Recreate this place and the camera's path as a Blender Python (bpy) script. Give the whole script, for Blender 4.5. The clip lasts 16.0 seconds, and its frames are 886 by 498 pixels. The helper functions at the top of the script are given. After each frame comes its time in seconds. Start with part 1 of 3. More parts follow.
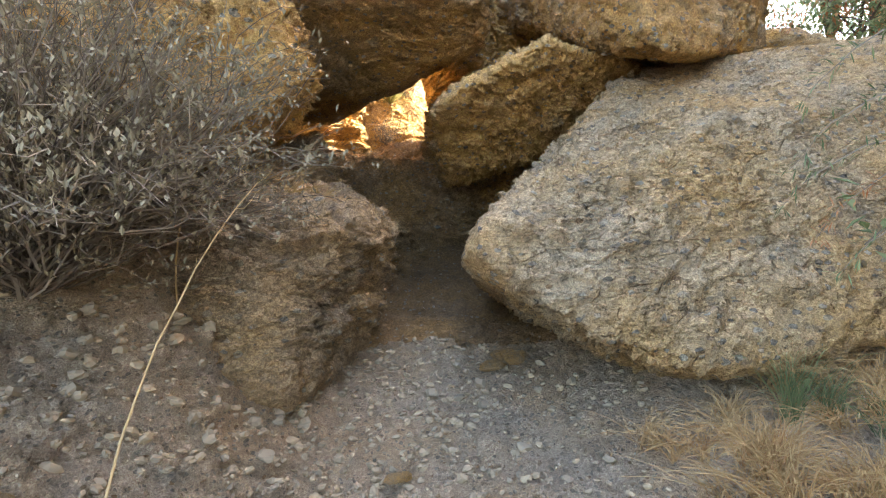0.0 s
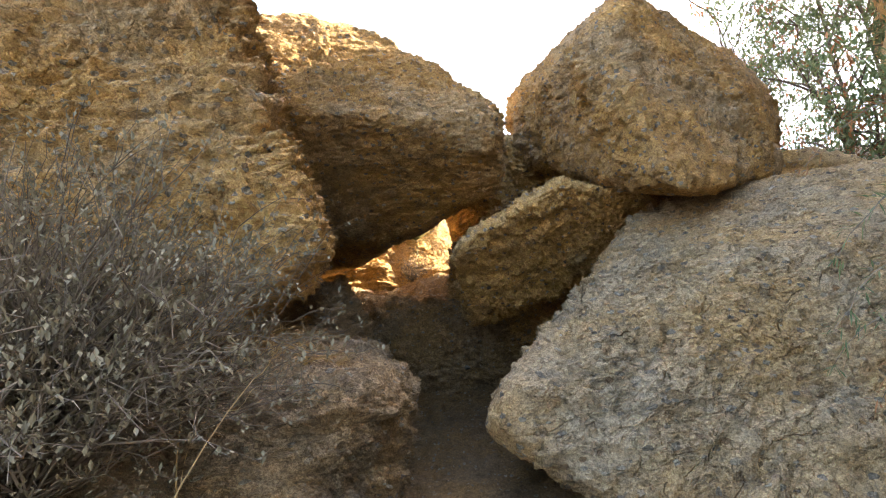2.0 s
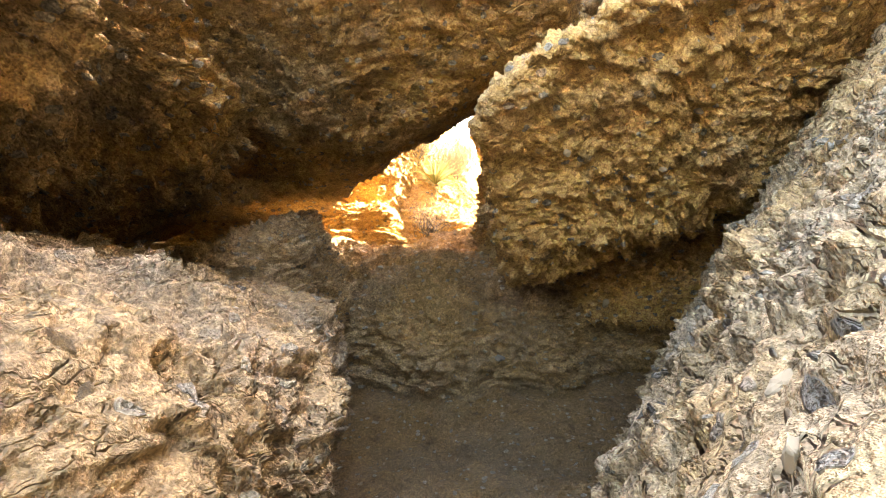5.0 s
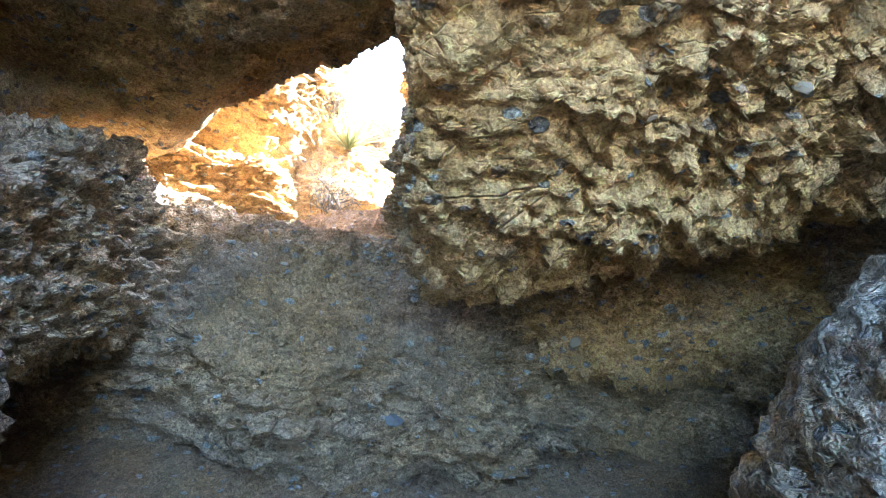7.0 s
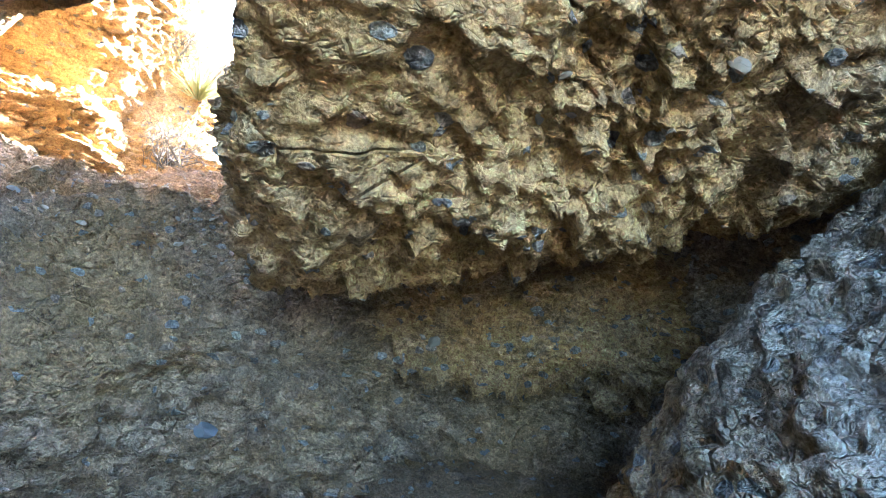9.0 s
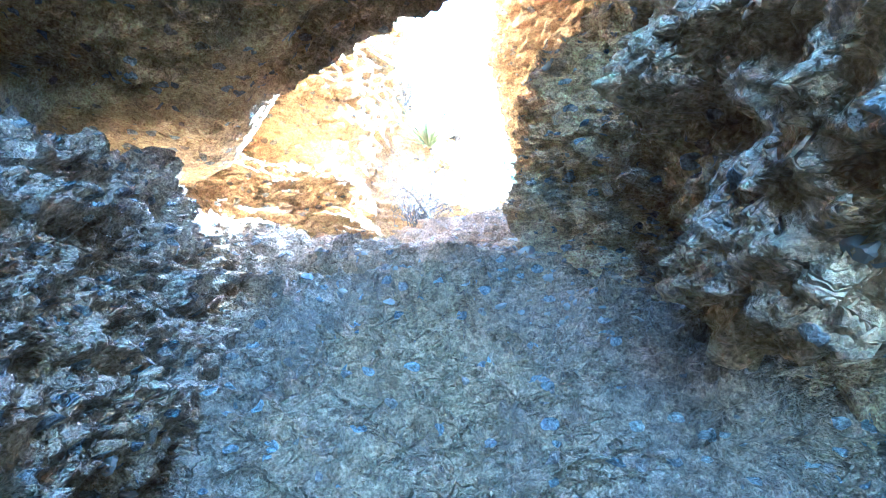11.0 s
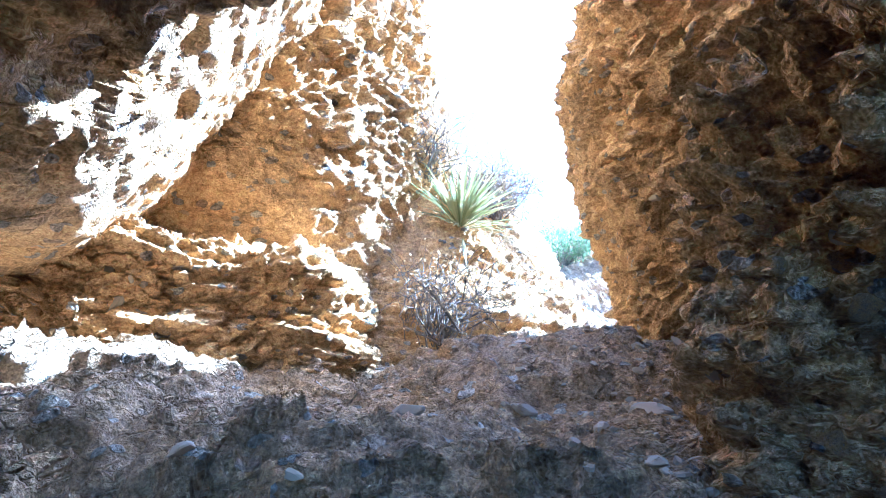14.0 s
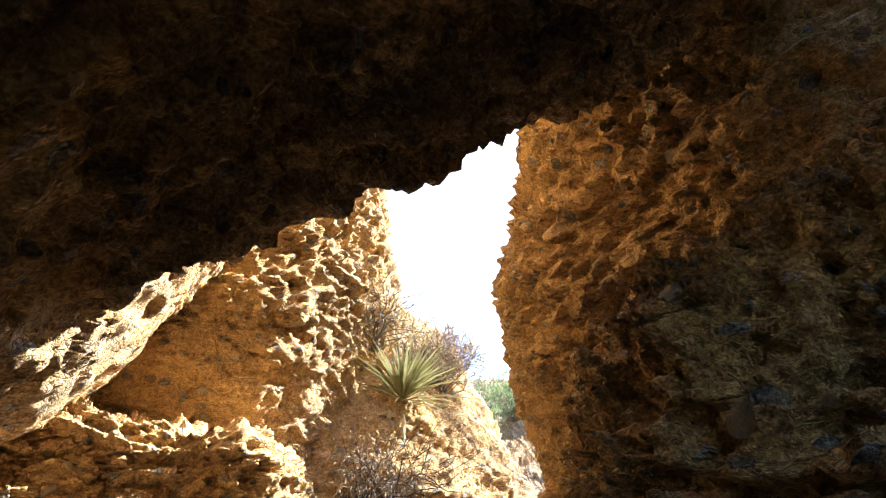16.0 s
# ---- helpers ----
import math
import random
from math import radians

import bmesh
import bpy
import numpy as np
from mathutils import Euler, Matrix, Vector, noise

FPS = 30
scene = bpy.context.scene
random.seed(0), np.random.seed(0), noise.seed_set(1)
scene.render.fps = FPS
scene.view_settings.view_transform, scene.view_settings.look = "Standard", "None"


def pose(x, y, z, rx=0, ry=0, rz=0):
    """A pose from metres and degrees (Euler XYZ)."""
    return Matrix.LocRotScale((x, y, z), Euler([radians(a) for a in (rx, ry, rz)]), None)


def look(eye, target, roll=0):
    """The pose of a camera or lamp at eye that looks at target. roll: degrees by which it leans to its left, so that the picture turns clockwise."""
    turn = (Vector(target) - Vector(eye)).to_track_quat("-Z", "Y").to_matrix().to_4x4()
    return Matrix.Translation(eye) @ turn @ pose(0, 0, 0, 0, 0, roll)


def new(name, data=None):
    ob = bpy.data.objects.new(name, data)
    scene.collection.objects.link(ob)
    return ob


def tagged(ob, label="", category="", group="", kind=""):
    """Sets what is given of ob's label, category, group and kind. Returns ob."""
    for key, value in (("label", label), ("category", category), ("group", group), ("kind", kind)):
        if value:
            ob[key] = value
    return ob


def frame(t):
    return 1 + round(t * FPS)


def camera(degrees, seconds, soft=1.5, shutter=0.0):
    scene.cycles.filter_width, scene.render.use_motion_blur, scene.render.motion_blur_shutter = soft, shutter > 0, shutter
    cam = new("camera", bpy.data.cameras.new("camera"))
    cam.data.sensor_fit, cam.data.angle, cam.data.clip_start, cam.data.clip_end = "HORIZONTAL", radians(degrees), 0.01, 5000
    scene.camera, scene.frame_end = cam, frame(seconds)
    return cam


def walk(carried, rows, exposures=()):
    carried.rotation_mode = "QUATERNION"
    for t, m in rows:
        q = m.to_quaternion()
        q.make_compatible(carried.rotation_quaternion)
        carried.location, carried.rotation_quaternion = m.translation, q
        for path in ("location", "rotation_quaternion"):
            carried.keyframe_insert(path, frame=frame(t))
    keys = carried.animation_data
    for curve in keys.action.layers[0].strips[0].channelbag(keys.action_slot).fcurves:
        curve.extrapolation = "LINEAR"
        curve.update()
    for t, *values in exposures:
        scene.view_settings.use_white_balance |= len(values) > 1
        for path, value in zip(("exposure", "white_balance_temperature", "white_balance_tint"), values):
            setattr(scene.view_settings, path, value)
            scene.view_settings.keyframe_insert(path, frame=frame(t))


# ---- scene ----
cam = camera(74.5, 16.0, soft=1.0)
PATH = [
    (0, (0.0, 0.0, 1.5), (0.094, 1.997, 1.449), -1.2),
    (0.5, (0.013, 0.07, 1.638), (0.072, 2.067, 1.735), -2.6),
    (1, (0.028, 0.024, 1.728), (0.053, 2.008, 1.984), -3.8),
    (1.5, (0.037, 0.052, 1.745), (0.037, 2.022, 2.096), -4.3),
    (2, (0.123, 0.138, 1.746), (0.12, 2.104, 2.113), -4.2),
    (2.5, (0.222, 0.422, 1.71), (0.221, 2.388, 2.079), -3.8),
    (3, (0.242, 1.007, 1.678), (0.225, 2.973, 2.046), -3.7),
    (3.5, (0.294, 1.765, 1.627), (0.262, 3.732, 1.988), -3.5),
    (4, (0.271, 2.269, 1.63), (0.189, 4.237, 1.977), -3.3),
    (4.2, (0.279, 2.453, 1.594), (0.177, 4.42, 1.94), -3.0),
    (6.3, (0.097, 4.739, 1.918), (0.017, 6.71, 2.251), 0.7),
    (6.5, (0.106, 4.871, 1.932), (0.072, 6.842, 2.272), 2.1),
    (7, (0.297, 5.282, 1.924), (0.428, 7.247, 2.27), 4.4),
    (7.5, (0.289, 5.45, 1.984), (0.651, 7.384, 2.339), 6.4),
    (8, (0.383, 5.503, 2.005), (0.935, 7.395, 2.344), 7.4),
    (8.2, (0.394, 5.51, 1.992), (1.015, 7.381, 2.324), 7.7),
    (10.3, (0.358, 6.218, 2.087), (0.594, 8.178, 2.409), 3.6),
    (10.5, (0.193, 6.289, 2.127), (0.322, 8.26, 2.444), 2.5),
    (11, (-0.058, 6.459, 2.138), (-0.158, 8.423, 2.504), -1.1),
    (11.5, (-0.066, 6.883, 2.282), (-0.27, 8.827, 2.704), -2.6),
    (12, (-0.117, 7.295, 2.426), (-0.328, 9.227, 2.899), -3.0),
    (12.5, (-0.18, 7.597, 2.541), (-0.408, 9.504, 3.099), -1.4),
    (13, (-0.208, 7.849, 2.573), (-0.445, 9.729, 3.215), 0.3),
    (13.5, (-0.165, 8.111, 2.66), (-0.379, 9.987, 3.32), 1.3),
    (14, (-0.24, 8.175, 2.677), (-0.407, 10.051, 3.35), 1.2),
    (14.5, (-0.228, 8.135, 2.664), (-0.35, 10.001, 3.373), 1.1),
    (15, (-0.213, 8.069, 2.685), (-0.29, 9.894, 3.498), 0.9),
    (15.5, (-0.143, 7.913, 2.809), (-0.186, 9.665, 3.773), 1.2),
    (16, (-0.159, 7.83, 2.805), (-0.18, 9.505, 3.898), 2.3),
]
EXPOSURES = [
    (0, 3.4, 6800, 12), (0.5, 3.55, 6700, 12), (1, 3.5, 6700, 12), (1.5, 3.2, 6700, 11), (2.5, 2.65, 6900, 12), (3, 2.55, 7200, 12), (3.5, 3.05, 7800, 13), (4.2, 3.9, 9200, 16),
    (6.3, 5.3, 4500, 6), (8.2, 5.35, 4500, 5), (10.3, 5.7, 4000, 2), (11, 6.1, 3300, 0), (11.5, 6.2, 3200, 0), (12.5, 5.3, 3000, 0), (13, 4.75, 3000, 1), (14, 4.0, 3500, 4), (14.5, 3.95, 3900, 6), (15, 3.65, 4400, 7), (16, 2.7, 5200, 8),
]
walk(cam, [(t, look(eye, target, roll)) for t, eye, target, roll in PATH], EXPOSURES)

# ---- world, sun, exposure ----
SUN = Vector((0.59, 0.35, 0.72)).normalized()
world = bpy.data.worlds.new("sky")
scene.world = world
world.use_nodes = True
wn = world.node_tree.nodes
sky = wn.new("ShaderNodeTexSky")
sky.sky_type, sky.sun_disc = "NISHITA", False
sky.sun_elevation = math.asin(SUN.z)
sky.sun_rotation = math.atan2(SUN.x, SUN.y)
sky.air_density, sky.dust_density = 1.0, 2.5
wn["Background"].inputs["Strength"].default_value = 0.15
world.node_tree.links.new(sky.outputs[0], wn["Background"].inputs["Color"])
sun_lamp = bpy.data.lights.new("sun", "SUN")
sun_lamp.energy, sun_lamp.angle, sun_lamp.color = 4.5, radians(0.6), (1.0, 0.93, 0.82)
sun = new("sun", sun_lamp)
sun.matrix_world = look((0, 0, 30), Vector((0, 0, 30)) - SUN)


# ---- noise on arrays ----
def hash3(i, seed=0):
    """Random numbers from 0 to 1 for integer cells."""
    i = i.astype(np.int64)
    h = (i[..., 0] * 374761393 + i[..., 1] * 668265263 + i[..., 2] * 2147483647 + seed * 974634777) & 0xFFFFFFFF
    h = ((h ^ (h >> 13)) * 1274126177) & 0xFFFFFFFF
    h = ((h ^ (h >> 16)) * 2246822519) & 0xFFFFFFFF
    return ((h ^ (h >> 15)) & 0xFFFFFF) / float(0xFFFFFF)


def vnoise(p, seed=0):
    """Smooth value noise from -1 to 1."""
    i = np.floor(p)
    f = p - i
    f = f * f * f * (f * (f * 6 - 15) + 10)
    out = 0
    for c in range(8):
        o = np.array([c & 1, (c >> 1) & 1, (c >> 2) & 1])
        w = np.prod(np.where(o, f, 1 - f), axis=-1)
        out = out + w * hash3(i + o, seed)
    return out * 2 - 1


def fbm(p, octaves=4, seed=0, gain=0.5):
    out, a = 0, 1.0
    for k in range(octaves):
        out = out + a * vnoise(p * 2.03**k + 17.3 * k, seed + k)
        a *= gain
    return out


def ridged(p, octaves=3, seed=0):
    out, a = 0, 1.0
    for k in range(octaves):
        out = out + a * (1 - 2 * np.abs(vnoise(p * 2.1**k + 9.1 * k, seed + k)))
        a *= 0.5
    return out


def cobbles(p, cell, seed=0, share=0.5):
    """Rounded stones that stand out of the matrix: height in metres, 0 between them."""
    q = p / cell
    i = np.floor(q - 0.5)
    best = np.zeros(len(p))
    for c in range(8):
        j = i + np.array([c & 1, (c >> 1) & 1, (c >> 2) & 1])
        a, b = hash3(j, seed + 1), hash3(j, seed + 2)
        r = np.where(a < share, 0.20 + 0.28 * b, 0.0)
        d = q - (j + 0.5 + 0.25 * np.stack([2 * b - 1, np.cos(a * 90), np.sin(a * 60)], -1))
        d[:, 2] *= 1.4
        best = np.maximum(best, r * r - (d * d).sum(-1))
    return np.sqrt(best) * cell


def chips(p, cell, seed=0, flat=1.7):
    """Angular broken pieces: each cell a small tilted facet at a height of its own, from about -1 to 1."""
    q = p / cell * np.array([1.0, 1.0, flat])
    i = np.floor(q - 0.5)
    near, out = np.full(len(p), 9.0), np.zeros(len(p))
    for c in range(8):
        j = i + np.array([c & 1, (c >> 1) & 1, (c >> 2) & 1])
        a, b = hash3(j, seed + 1), hash3(j, seed + 2)
        o = np.stack([2 * a - 1, 2 * b - 1, np.cos(a * 90 + b * 40)], -1)
        d = q - (j + 0.5 + 0.42 * o)
        r = (d * d).sum(-1)
        t = np.stack([np.sin(a * 70), np.sin(b * 80), np.cos(a * 50)], -1)
        h = 2 * ((a * 7.3 + b * 3.1) % 1.0) - 1 + 1.1 * (d * t).sum(-1)
        out = np.where(r < near, h, out)
        near = np.minimum(near, r)
    return out


def rock_relief(p, n, coarse, strata, pebbles, fine, seed, dip=(0.10, 0.05), pits=0.0, rough=1.0):
    """Height to push a rock's surface out by, at places p with normals n."""
    warp = np.stack([fbm(p * 1.3 + 5.1 * k, 2, seed + 40 + k) for k in range(3)], -1)
    q = p + 0.12 * warp
    h = coarse * (fbm(q * 0.9, 3, seed) + 0.45 * ridged(q * 2.2, 2, seed + 3))
    if strata:
        s = (q[:, 2] + dip[0] * q[:, 0] + dip[1] * q[:, 1]) * 9 + 0.8 * fbm(q * 1.7, 2, seed + 6)
        for f, a in ((1.0, 1.0), (2.7, 0.5)):
            k = s * f
            i = np.floor(k)
            lev = hash3(np.stack([i, i * 0, i * 0 + f], -1), seed + 7)
            nxt = hash3(np.stack([i + 1, i * 0, i * 0 + f], -1), seed + 7)
            w = np.clip((k - i - 0.72) / 0.28, 0, 1)
            h += strata * a * (lev * (1 - w) + nxt * w - 0.5) * (1 - 0.6 * np.abs(n[:, 2]))
    if pebbles:
        h += pebbles * (0.5 * cobbles(q, 0.22, seed + 20, 0.45) + 0.7 * cobbles(q, 0.10, seed + 30, 0.5) + 0.7 * cobbles(p, 0.05, seed + 35, 0.5))
    if pits:
        h -= pits * cobbles(p, 0.24, seed + 60, 0.3)
    broken = 0.35 + 0.65 * np.clip(0.5 + 1.2 * fbm(p * 0.8, 2, seed + 70), 0, 1)
    h += rough * broken * (0.030 * chips(q, 0.30, seed + 50) + 0.022 * chips(q, 0.11, seed + 52, 2.2) + 0.012 * chips(p, 0.05, seed + 54, 1.6))
    h += fine * (fbm(q * 9, 3, seed + 9, 0.6) + 0.8 * ridged(q * 6, 2, seed + 12) + 0.5 * vnoise(p * 55, seed + 15))
    return h


# ---- meshes ----
def mesh_from(name, verts, faces, smooth=True):
    me = bpy.data.meshes.new(name)
    verts = np.ascontiguousarray(verts, dtype=np.float32)
    faces = np.ascontiguousarray(faces, dtype=np.int32)
    me.vertices.add(len(verts))
    me.vertices.foreach_set("co", verts.ravel())
    me.loops.add(faces.size)
    me.loops.foreach_set("vertex_index", faces.ravel())
    me.polygons.add(len(faces))
    me.polygons.foreach_set("loop_start", np.arange(0, faces.size, faces.shape[1], dtype=np.int32))
    me.polygons.foreach_set("loop_total", np.full(len(faces), faces.shape[1], dtype=np.int32))
    me.update(calc_edges=True)
    me.polygons.foreach_set("use_smooth", np.full(len(faces), smooth))
    return me


def grid_faces(nu, nv):
    a = np.arange(nu * nv).reshape(nu, nv)
    return np.stack([a[:-1, :-1], a[1:, :-1], a[1:, 1:], a[:-1, 1:]], -1).reshape(-1, 4)


def normals_of(v, f):
    n = np.zeros_like(v)
    fn = np.cross(v[f[:, 2]] - v[f[:, 0]], v[f[:, 3]] - v[f[:, 1]])
    for k in range(4):
        np.add.at(n, f[:, k], fn)
    return n / (np.linalg.norm(n, axis=1, keepdims=True) + 1e-12)


def cube_sphere(n):
    """Directions and quads of a sphere made of six welded grids."""
    g = np.tan(np.linspace(-1, 1, n) * math.pi / 4)
    u, w = np.meshgrid(g, g, indexing="ij")
    o = np.ones_like(u)
    sides = [(o, u, w), (-o, w, u), (w, o, u), (u, -o, w), (u, w, o), (w, u, -o)]
    pts = np.concatenate([np.stack(s, -1).reshape(-1, 3) for s in sides])
    faces = np.concatenate([grid_faces(n, n) + k * n * n for k in range(6)])
    key = np.round(pts * 1e5).astype(np.int64)
    _, first, back = np.unique(key, axis=0, return_index=True, return_inverse=True)
    d = pts[first]
    return d / np.linalg.norm(d, axis=1, keepdims=True), back.ravel()[faces]


def rock(name, centre, planes, material, res=110, round_=9, coarse=0.06, strata=0.03, pebbles=0.12, fine=0.008, seed=1, dip=(0.1, 0.05), pits=0.0, rough=1.0, smooth=True):
    """A boulder: a rounded block bounded by planes (point, normal), worn and weathered."""
    d, f = cube_sphere(int(res * 0.85))
    c = np.array(centre, float)
    near = np.array([0.1, min(c[1], 9.5) - 1.5, 2.0]) - c
    d = d + 0.42 * near / np.linalg.norm(near)
    d /= np.linalg.norm(d, axis=1, keepdims=True)
    s = 0
    for p, n in planes:
        n = np.array(n, float)
        n /= np.linalg.norm(n)
        h = max(0.05, float((np.array(p) - c) @ n))
        s = s + (np.maximum(d @ n, 0) / h) ** round_
    v = c + d * (s ** (-1.0 / round_))[:, None]
    n = normals_of(v, f)
    if (n * d).sum() < 0:
        f, n = f[:, ::-1], -n
    h = rock_relief(v, n, coarse, strata, pebbles, fine, seed, dip, pits, rough)
    v = v + n * (h - h.mean())[:, None]
    ob = new(name, mesh_from(name, v, f, smooth))
    ob.data.materials.append(material)
    return ob


# ---- materials ----
def node_mat(name):
    m = bpy.data.materials.new(name)
    m.use_nodes = True
    t = m.node_tree
    return m, t, t.nodes["Principled BSDF"]


def rgb(c):
    return (*c, 1.0)


def ramp(t, fac, stops):
    r = t.nodes.new("ShaderNodeValToRGB")
    e = r.color_ramp.elements
    while len(e) < len(stops):
        e.new(0.5)
    for k, (pos, col) in enumerate(stops):
        e[k].position, e[k].color = pos, rgb(col)
    t.links.new(fac, r.inputs[0])
    return r.outputs[0]


def tex_noise(t, vec, scale, detail=4, rough=0.6):
    n = t.nodes.new("ShaderNodeTexNoise")
    n.inputs["Scale"].default_value, n.inputs["Detail"].default_value, n.inputs["Roughness"].default_value = scale, detail, rough
    t.links.new(vec, n.inputs["Vector"])
    return n.outputs["Fac"]


def mix(t, fac, a, b, how="MIX"):
    m = t.nodes.new("ShaderNodeMix")
    m.data_type, m.blend_type = "RGBA", how
    for sock, val in ((m.inputs[0], fac), (m.inputs[6], a), (m.inputs[7], b)):
        if isinstance(val, (int, float)):
            sock.default_value = val
        elif isinstance(val, tuple):
            sock.default_value = rgb(val)
        else:
            t.links.new(val, sock)
    return m.outputs[2]


def rock_material(name, base, warm, dark, pebble_share=0.35, bump=0.9, warm_at=0.5, scale=1.0):
    """Conglomerate: sandy matrix with ochre stains, grey and rusty clasts, rough."""
    m, t, bsdf = node_mat(name)
    tc = t.nodes.new("ShaderNodeTexCoord").outputs["Object"]
    big = tex_noise(t, tc, 0.9 * scale, 5, 0.62)
    mid = tex_noise(t, tc, 4.5 * scale, 6, 0.65)
    grain = tex_noise(t, tc, 60 * scale, 4, 0.7)
    col = mix(t, ramp(t, big, [(warm_at - 0.10, (0, 0, 0)), (warm_at + 0.10, (1, 1, 1))]), base, warm)
    col = mix(t, ramp(t, mid, [(0.34, (0.55, 0.55, 0.55)), (0.42, (0, 0, 0))]), col, dark)
    col = mix(t, 0.35, col, ramp(t, mid, [(0.40, (0.36, 0.36, 0.36)), (0.60, (0.68, 0.68, 0.68))]), "OVERLAY")
    # clasts
    vo = t.nodes.new("ShaderNodeTexVoronoi")
    vo.inputs["Scale"].default_value = 13 * scale
    vo.inputs["Randomness"].default_value = 1.0
    warp = mix(t, 0.06, tc, tex_noise(t, tc, 7, 3), "ADD")
    mp = t.nodes.new("ShaderNodeMapping")
    mp.inputs["Scale"].default_value = (1, 1, 1.6)
    t.links.new(warp, mp.inputs["Vector"])
    t.links.new(mp.outputs[0], vo.inputs["Vector"])
    sep = t.nodes.new("ShaderNodeSeparateColor")
    t.links.new(vo.outputs["Color"], sep.inputs[0])
    inside = ramp(t, vo.outputs["Distance"], [(0.34, (1, 1, 1)), (0.38, (0, 0, 0))])
    chosen = ramp(t, sep.outputs[0], [(pebble_share - 0.01, (1, 1, 1)), (pebble_share + 0.01, (0, 0, 0))])
    clast = ramp(t, sep.outputs[1], [(0.0, (0.21, 0.175, 0.13)), (0.3, (0.31, 0.26, 0.19)), (0.55, (0.36, 0.31, 0.22)), (0.8, (0.30, 0.19, 0.10)), (1.0, (0.44, 0.375, 0.28))])
    both = mix(t, 1.0, inside, chosen, "MULTIPLY")
    col = mix(t, both, col, clast)
    col = mix(t, 0.6, col, ramp(t, grain, [(0.38, (0.28, 0.28, 0.28)), (0.62, (0.74, 0.74, 0.74))]), "OVERLAY")
    speck = tex_noise(t, tc, 130 * scale, 2, 0.5)
    col = mix(t, 0.4, col, ramp(t, speck, [(0.36, (0.2, 0.2, 0.2)), (0.5, (0.5, 0.5, 0.5)), (0.68, (0.78, 0.78, 0.78))]), "OVERLAY")
    vc = t.nodes.new("ShaderNodeTexVoronoi")
    vc.inputs["Scale"].default_value = 34 * scale
    t.links.new(mp.outputs[0], vc.inputs["Vector"])
    sc = t.nodes.new("ShaderNodeSeparateColor")
    t.links.new(vc.outputs["Color"], sc.inputs[0])
    col = mix(t, 0.45, col, ramp(t, sc.outputs[1], [(0.0, (0.28, 0.28, 0.29)), (0.5, (0.5, 0.5, 0.5)), (1.0, (0.74, 0.72, 0.68))]), "OVERLAY")
    t.links.new(col, bsdf.inputs["Base Color"])
    bsdf.inputs["Roughness"].default_value = 0.92
    bsdf.inputs["Specular IOR Level"].default_value = 0.2
    h1 = t.nodes.new("ShaderNodeMath")
    h1.operation = "MULTIPLY_ADD"
    t.links.new(grain, h1.inputs[0])
    h1.inputs[1].default_value = 0.35
    t.links.new(tex_noise(t, tc, 22 * scale, 5, 0.65), h1.inputs[2])
    h2 = t.nodes.new("ShaderNodeMath")
    h2.operation = "MULTIPLY_ADD"
    t.links.new(both, h2.inputs[0])
    h2.inputs[1].default_value = 0.4
    t.links.new(h1.outputs[0], h2.inputs[2])
    h3 = t.nodes.new("ShaderNodeMath")
    h3.operation = "MULTIPLY_ADD"
    t.links.new(sc.outputs[0], h3.inputs[0])
    h3.inputs[1].default_value = 0.45
    t.links.new(h2.outputs[0], h3.inputs[2])
    lie = t.nodes.new("ShaderNodeMapping")
    lie.inputs["Scale"].default_value = (1, 1, 2.6)
    lie.inputs["Rotation"].default_value = (0.12, -0.16, 0)
    t.links.new(mix(t, 0.16, tc, tex_noise(t, tc, 3.5, 5, 0.7), "ADD"), lie.inputs["Vector"])
    last = h3.outputs[0]
    for size, edge, deep in ((4.5 * scale, 0.035, 1.5), (15 * scale, 0.07, 0.8)):
        ve = t.nodes.new("ShaderNodeTexVoronoi")
        ve.feature = "DISTANCE_TO_EDGE"
        ve.inputs["Scale"].default_value = size
        t.links.new(lie.outputs[0], ve.inputs["Vector"])
        broken = mix(t, 1.0, ramp(t, ve.outputs["Distance"], [(0.0, (1, 1, 1)), (edge, (0, 0, 0))]), ramp(t, tex_noise(t, tc, size * 0.6, 3), [(0.47, (0, 0, 0)), (0.58, (1, 1, 1))]), "MULTIPLY")
        h4 = t.nodes.new("ShaderNodeMath")
        h4.operation = "MULTIPLY_ADD"
        t.links.new(broken, h4.inputs[0])
        h4.inputs[1].default_value = -deep
        t.links.new(last, h4.inputs[2])
        last = h4.outputs[0]
    h5 = t.nodes.new("ShaderNodeMath")
    h5.operation = "MULTIPLY_ADD"
    t.links.new(speck, h5.inputs[0])
    h5.inputs[1].default_value = 0.16
    t.links.new(last, h5.inputs[2])
    b = t.nodes.new("ShaderNodeBump")
    b.inputs["Strength"].default_value, b.inputs["Distance"].default_value = bump, 0.05
    t.links.new(h5.outputs[0], b.inputs["Height"])
    t.links.new(b.outputs[0], bsdf.inputs["Normal"])
    return m


M_GREY = rock_material("grey_conglomerate", (0.44, 0.34, 0.215), (0.48, 0.315, 0.145), (0.24, 0.20, 0.15), bump=1.0)
M_TAN = rock_material("tan_conglomerate", (0.44, 0.305, 0.16), (0.52, 0.31, 0.11), (0.24, 0.17, 0.10), warm_at=0.46)
M_OCHRE = rock_material("ochre_conglomerate", (0.46, 0.315, 0.16), (0.52, 0.32, 0.115), (0.22, 0.15, 0.08), pebble_share=0.25, warm_at=0.42, bump=0.65)
M_DARK = rock_material("brown_conglomerate", (0.34, 0.255, 0.165), (0.38, 0.25, 0.125), (0.18, 0.13, 0.09), pebble_share=0.3)
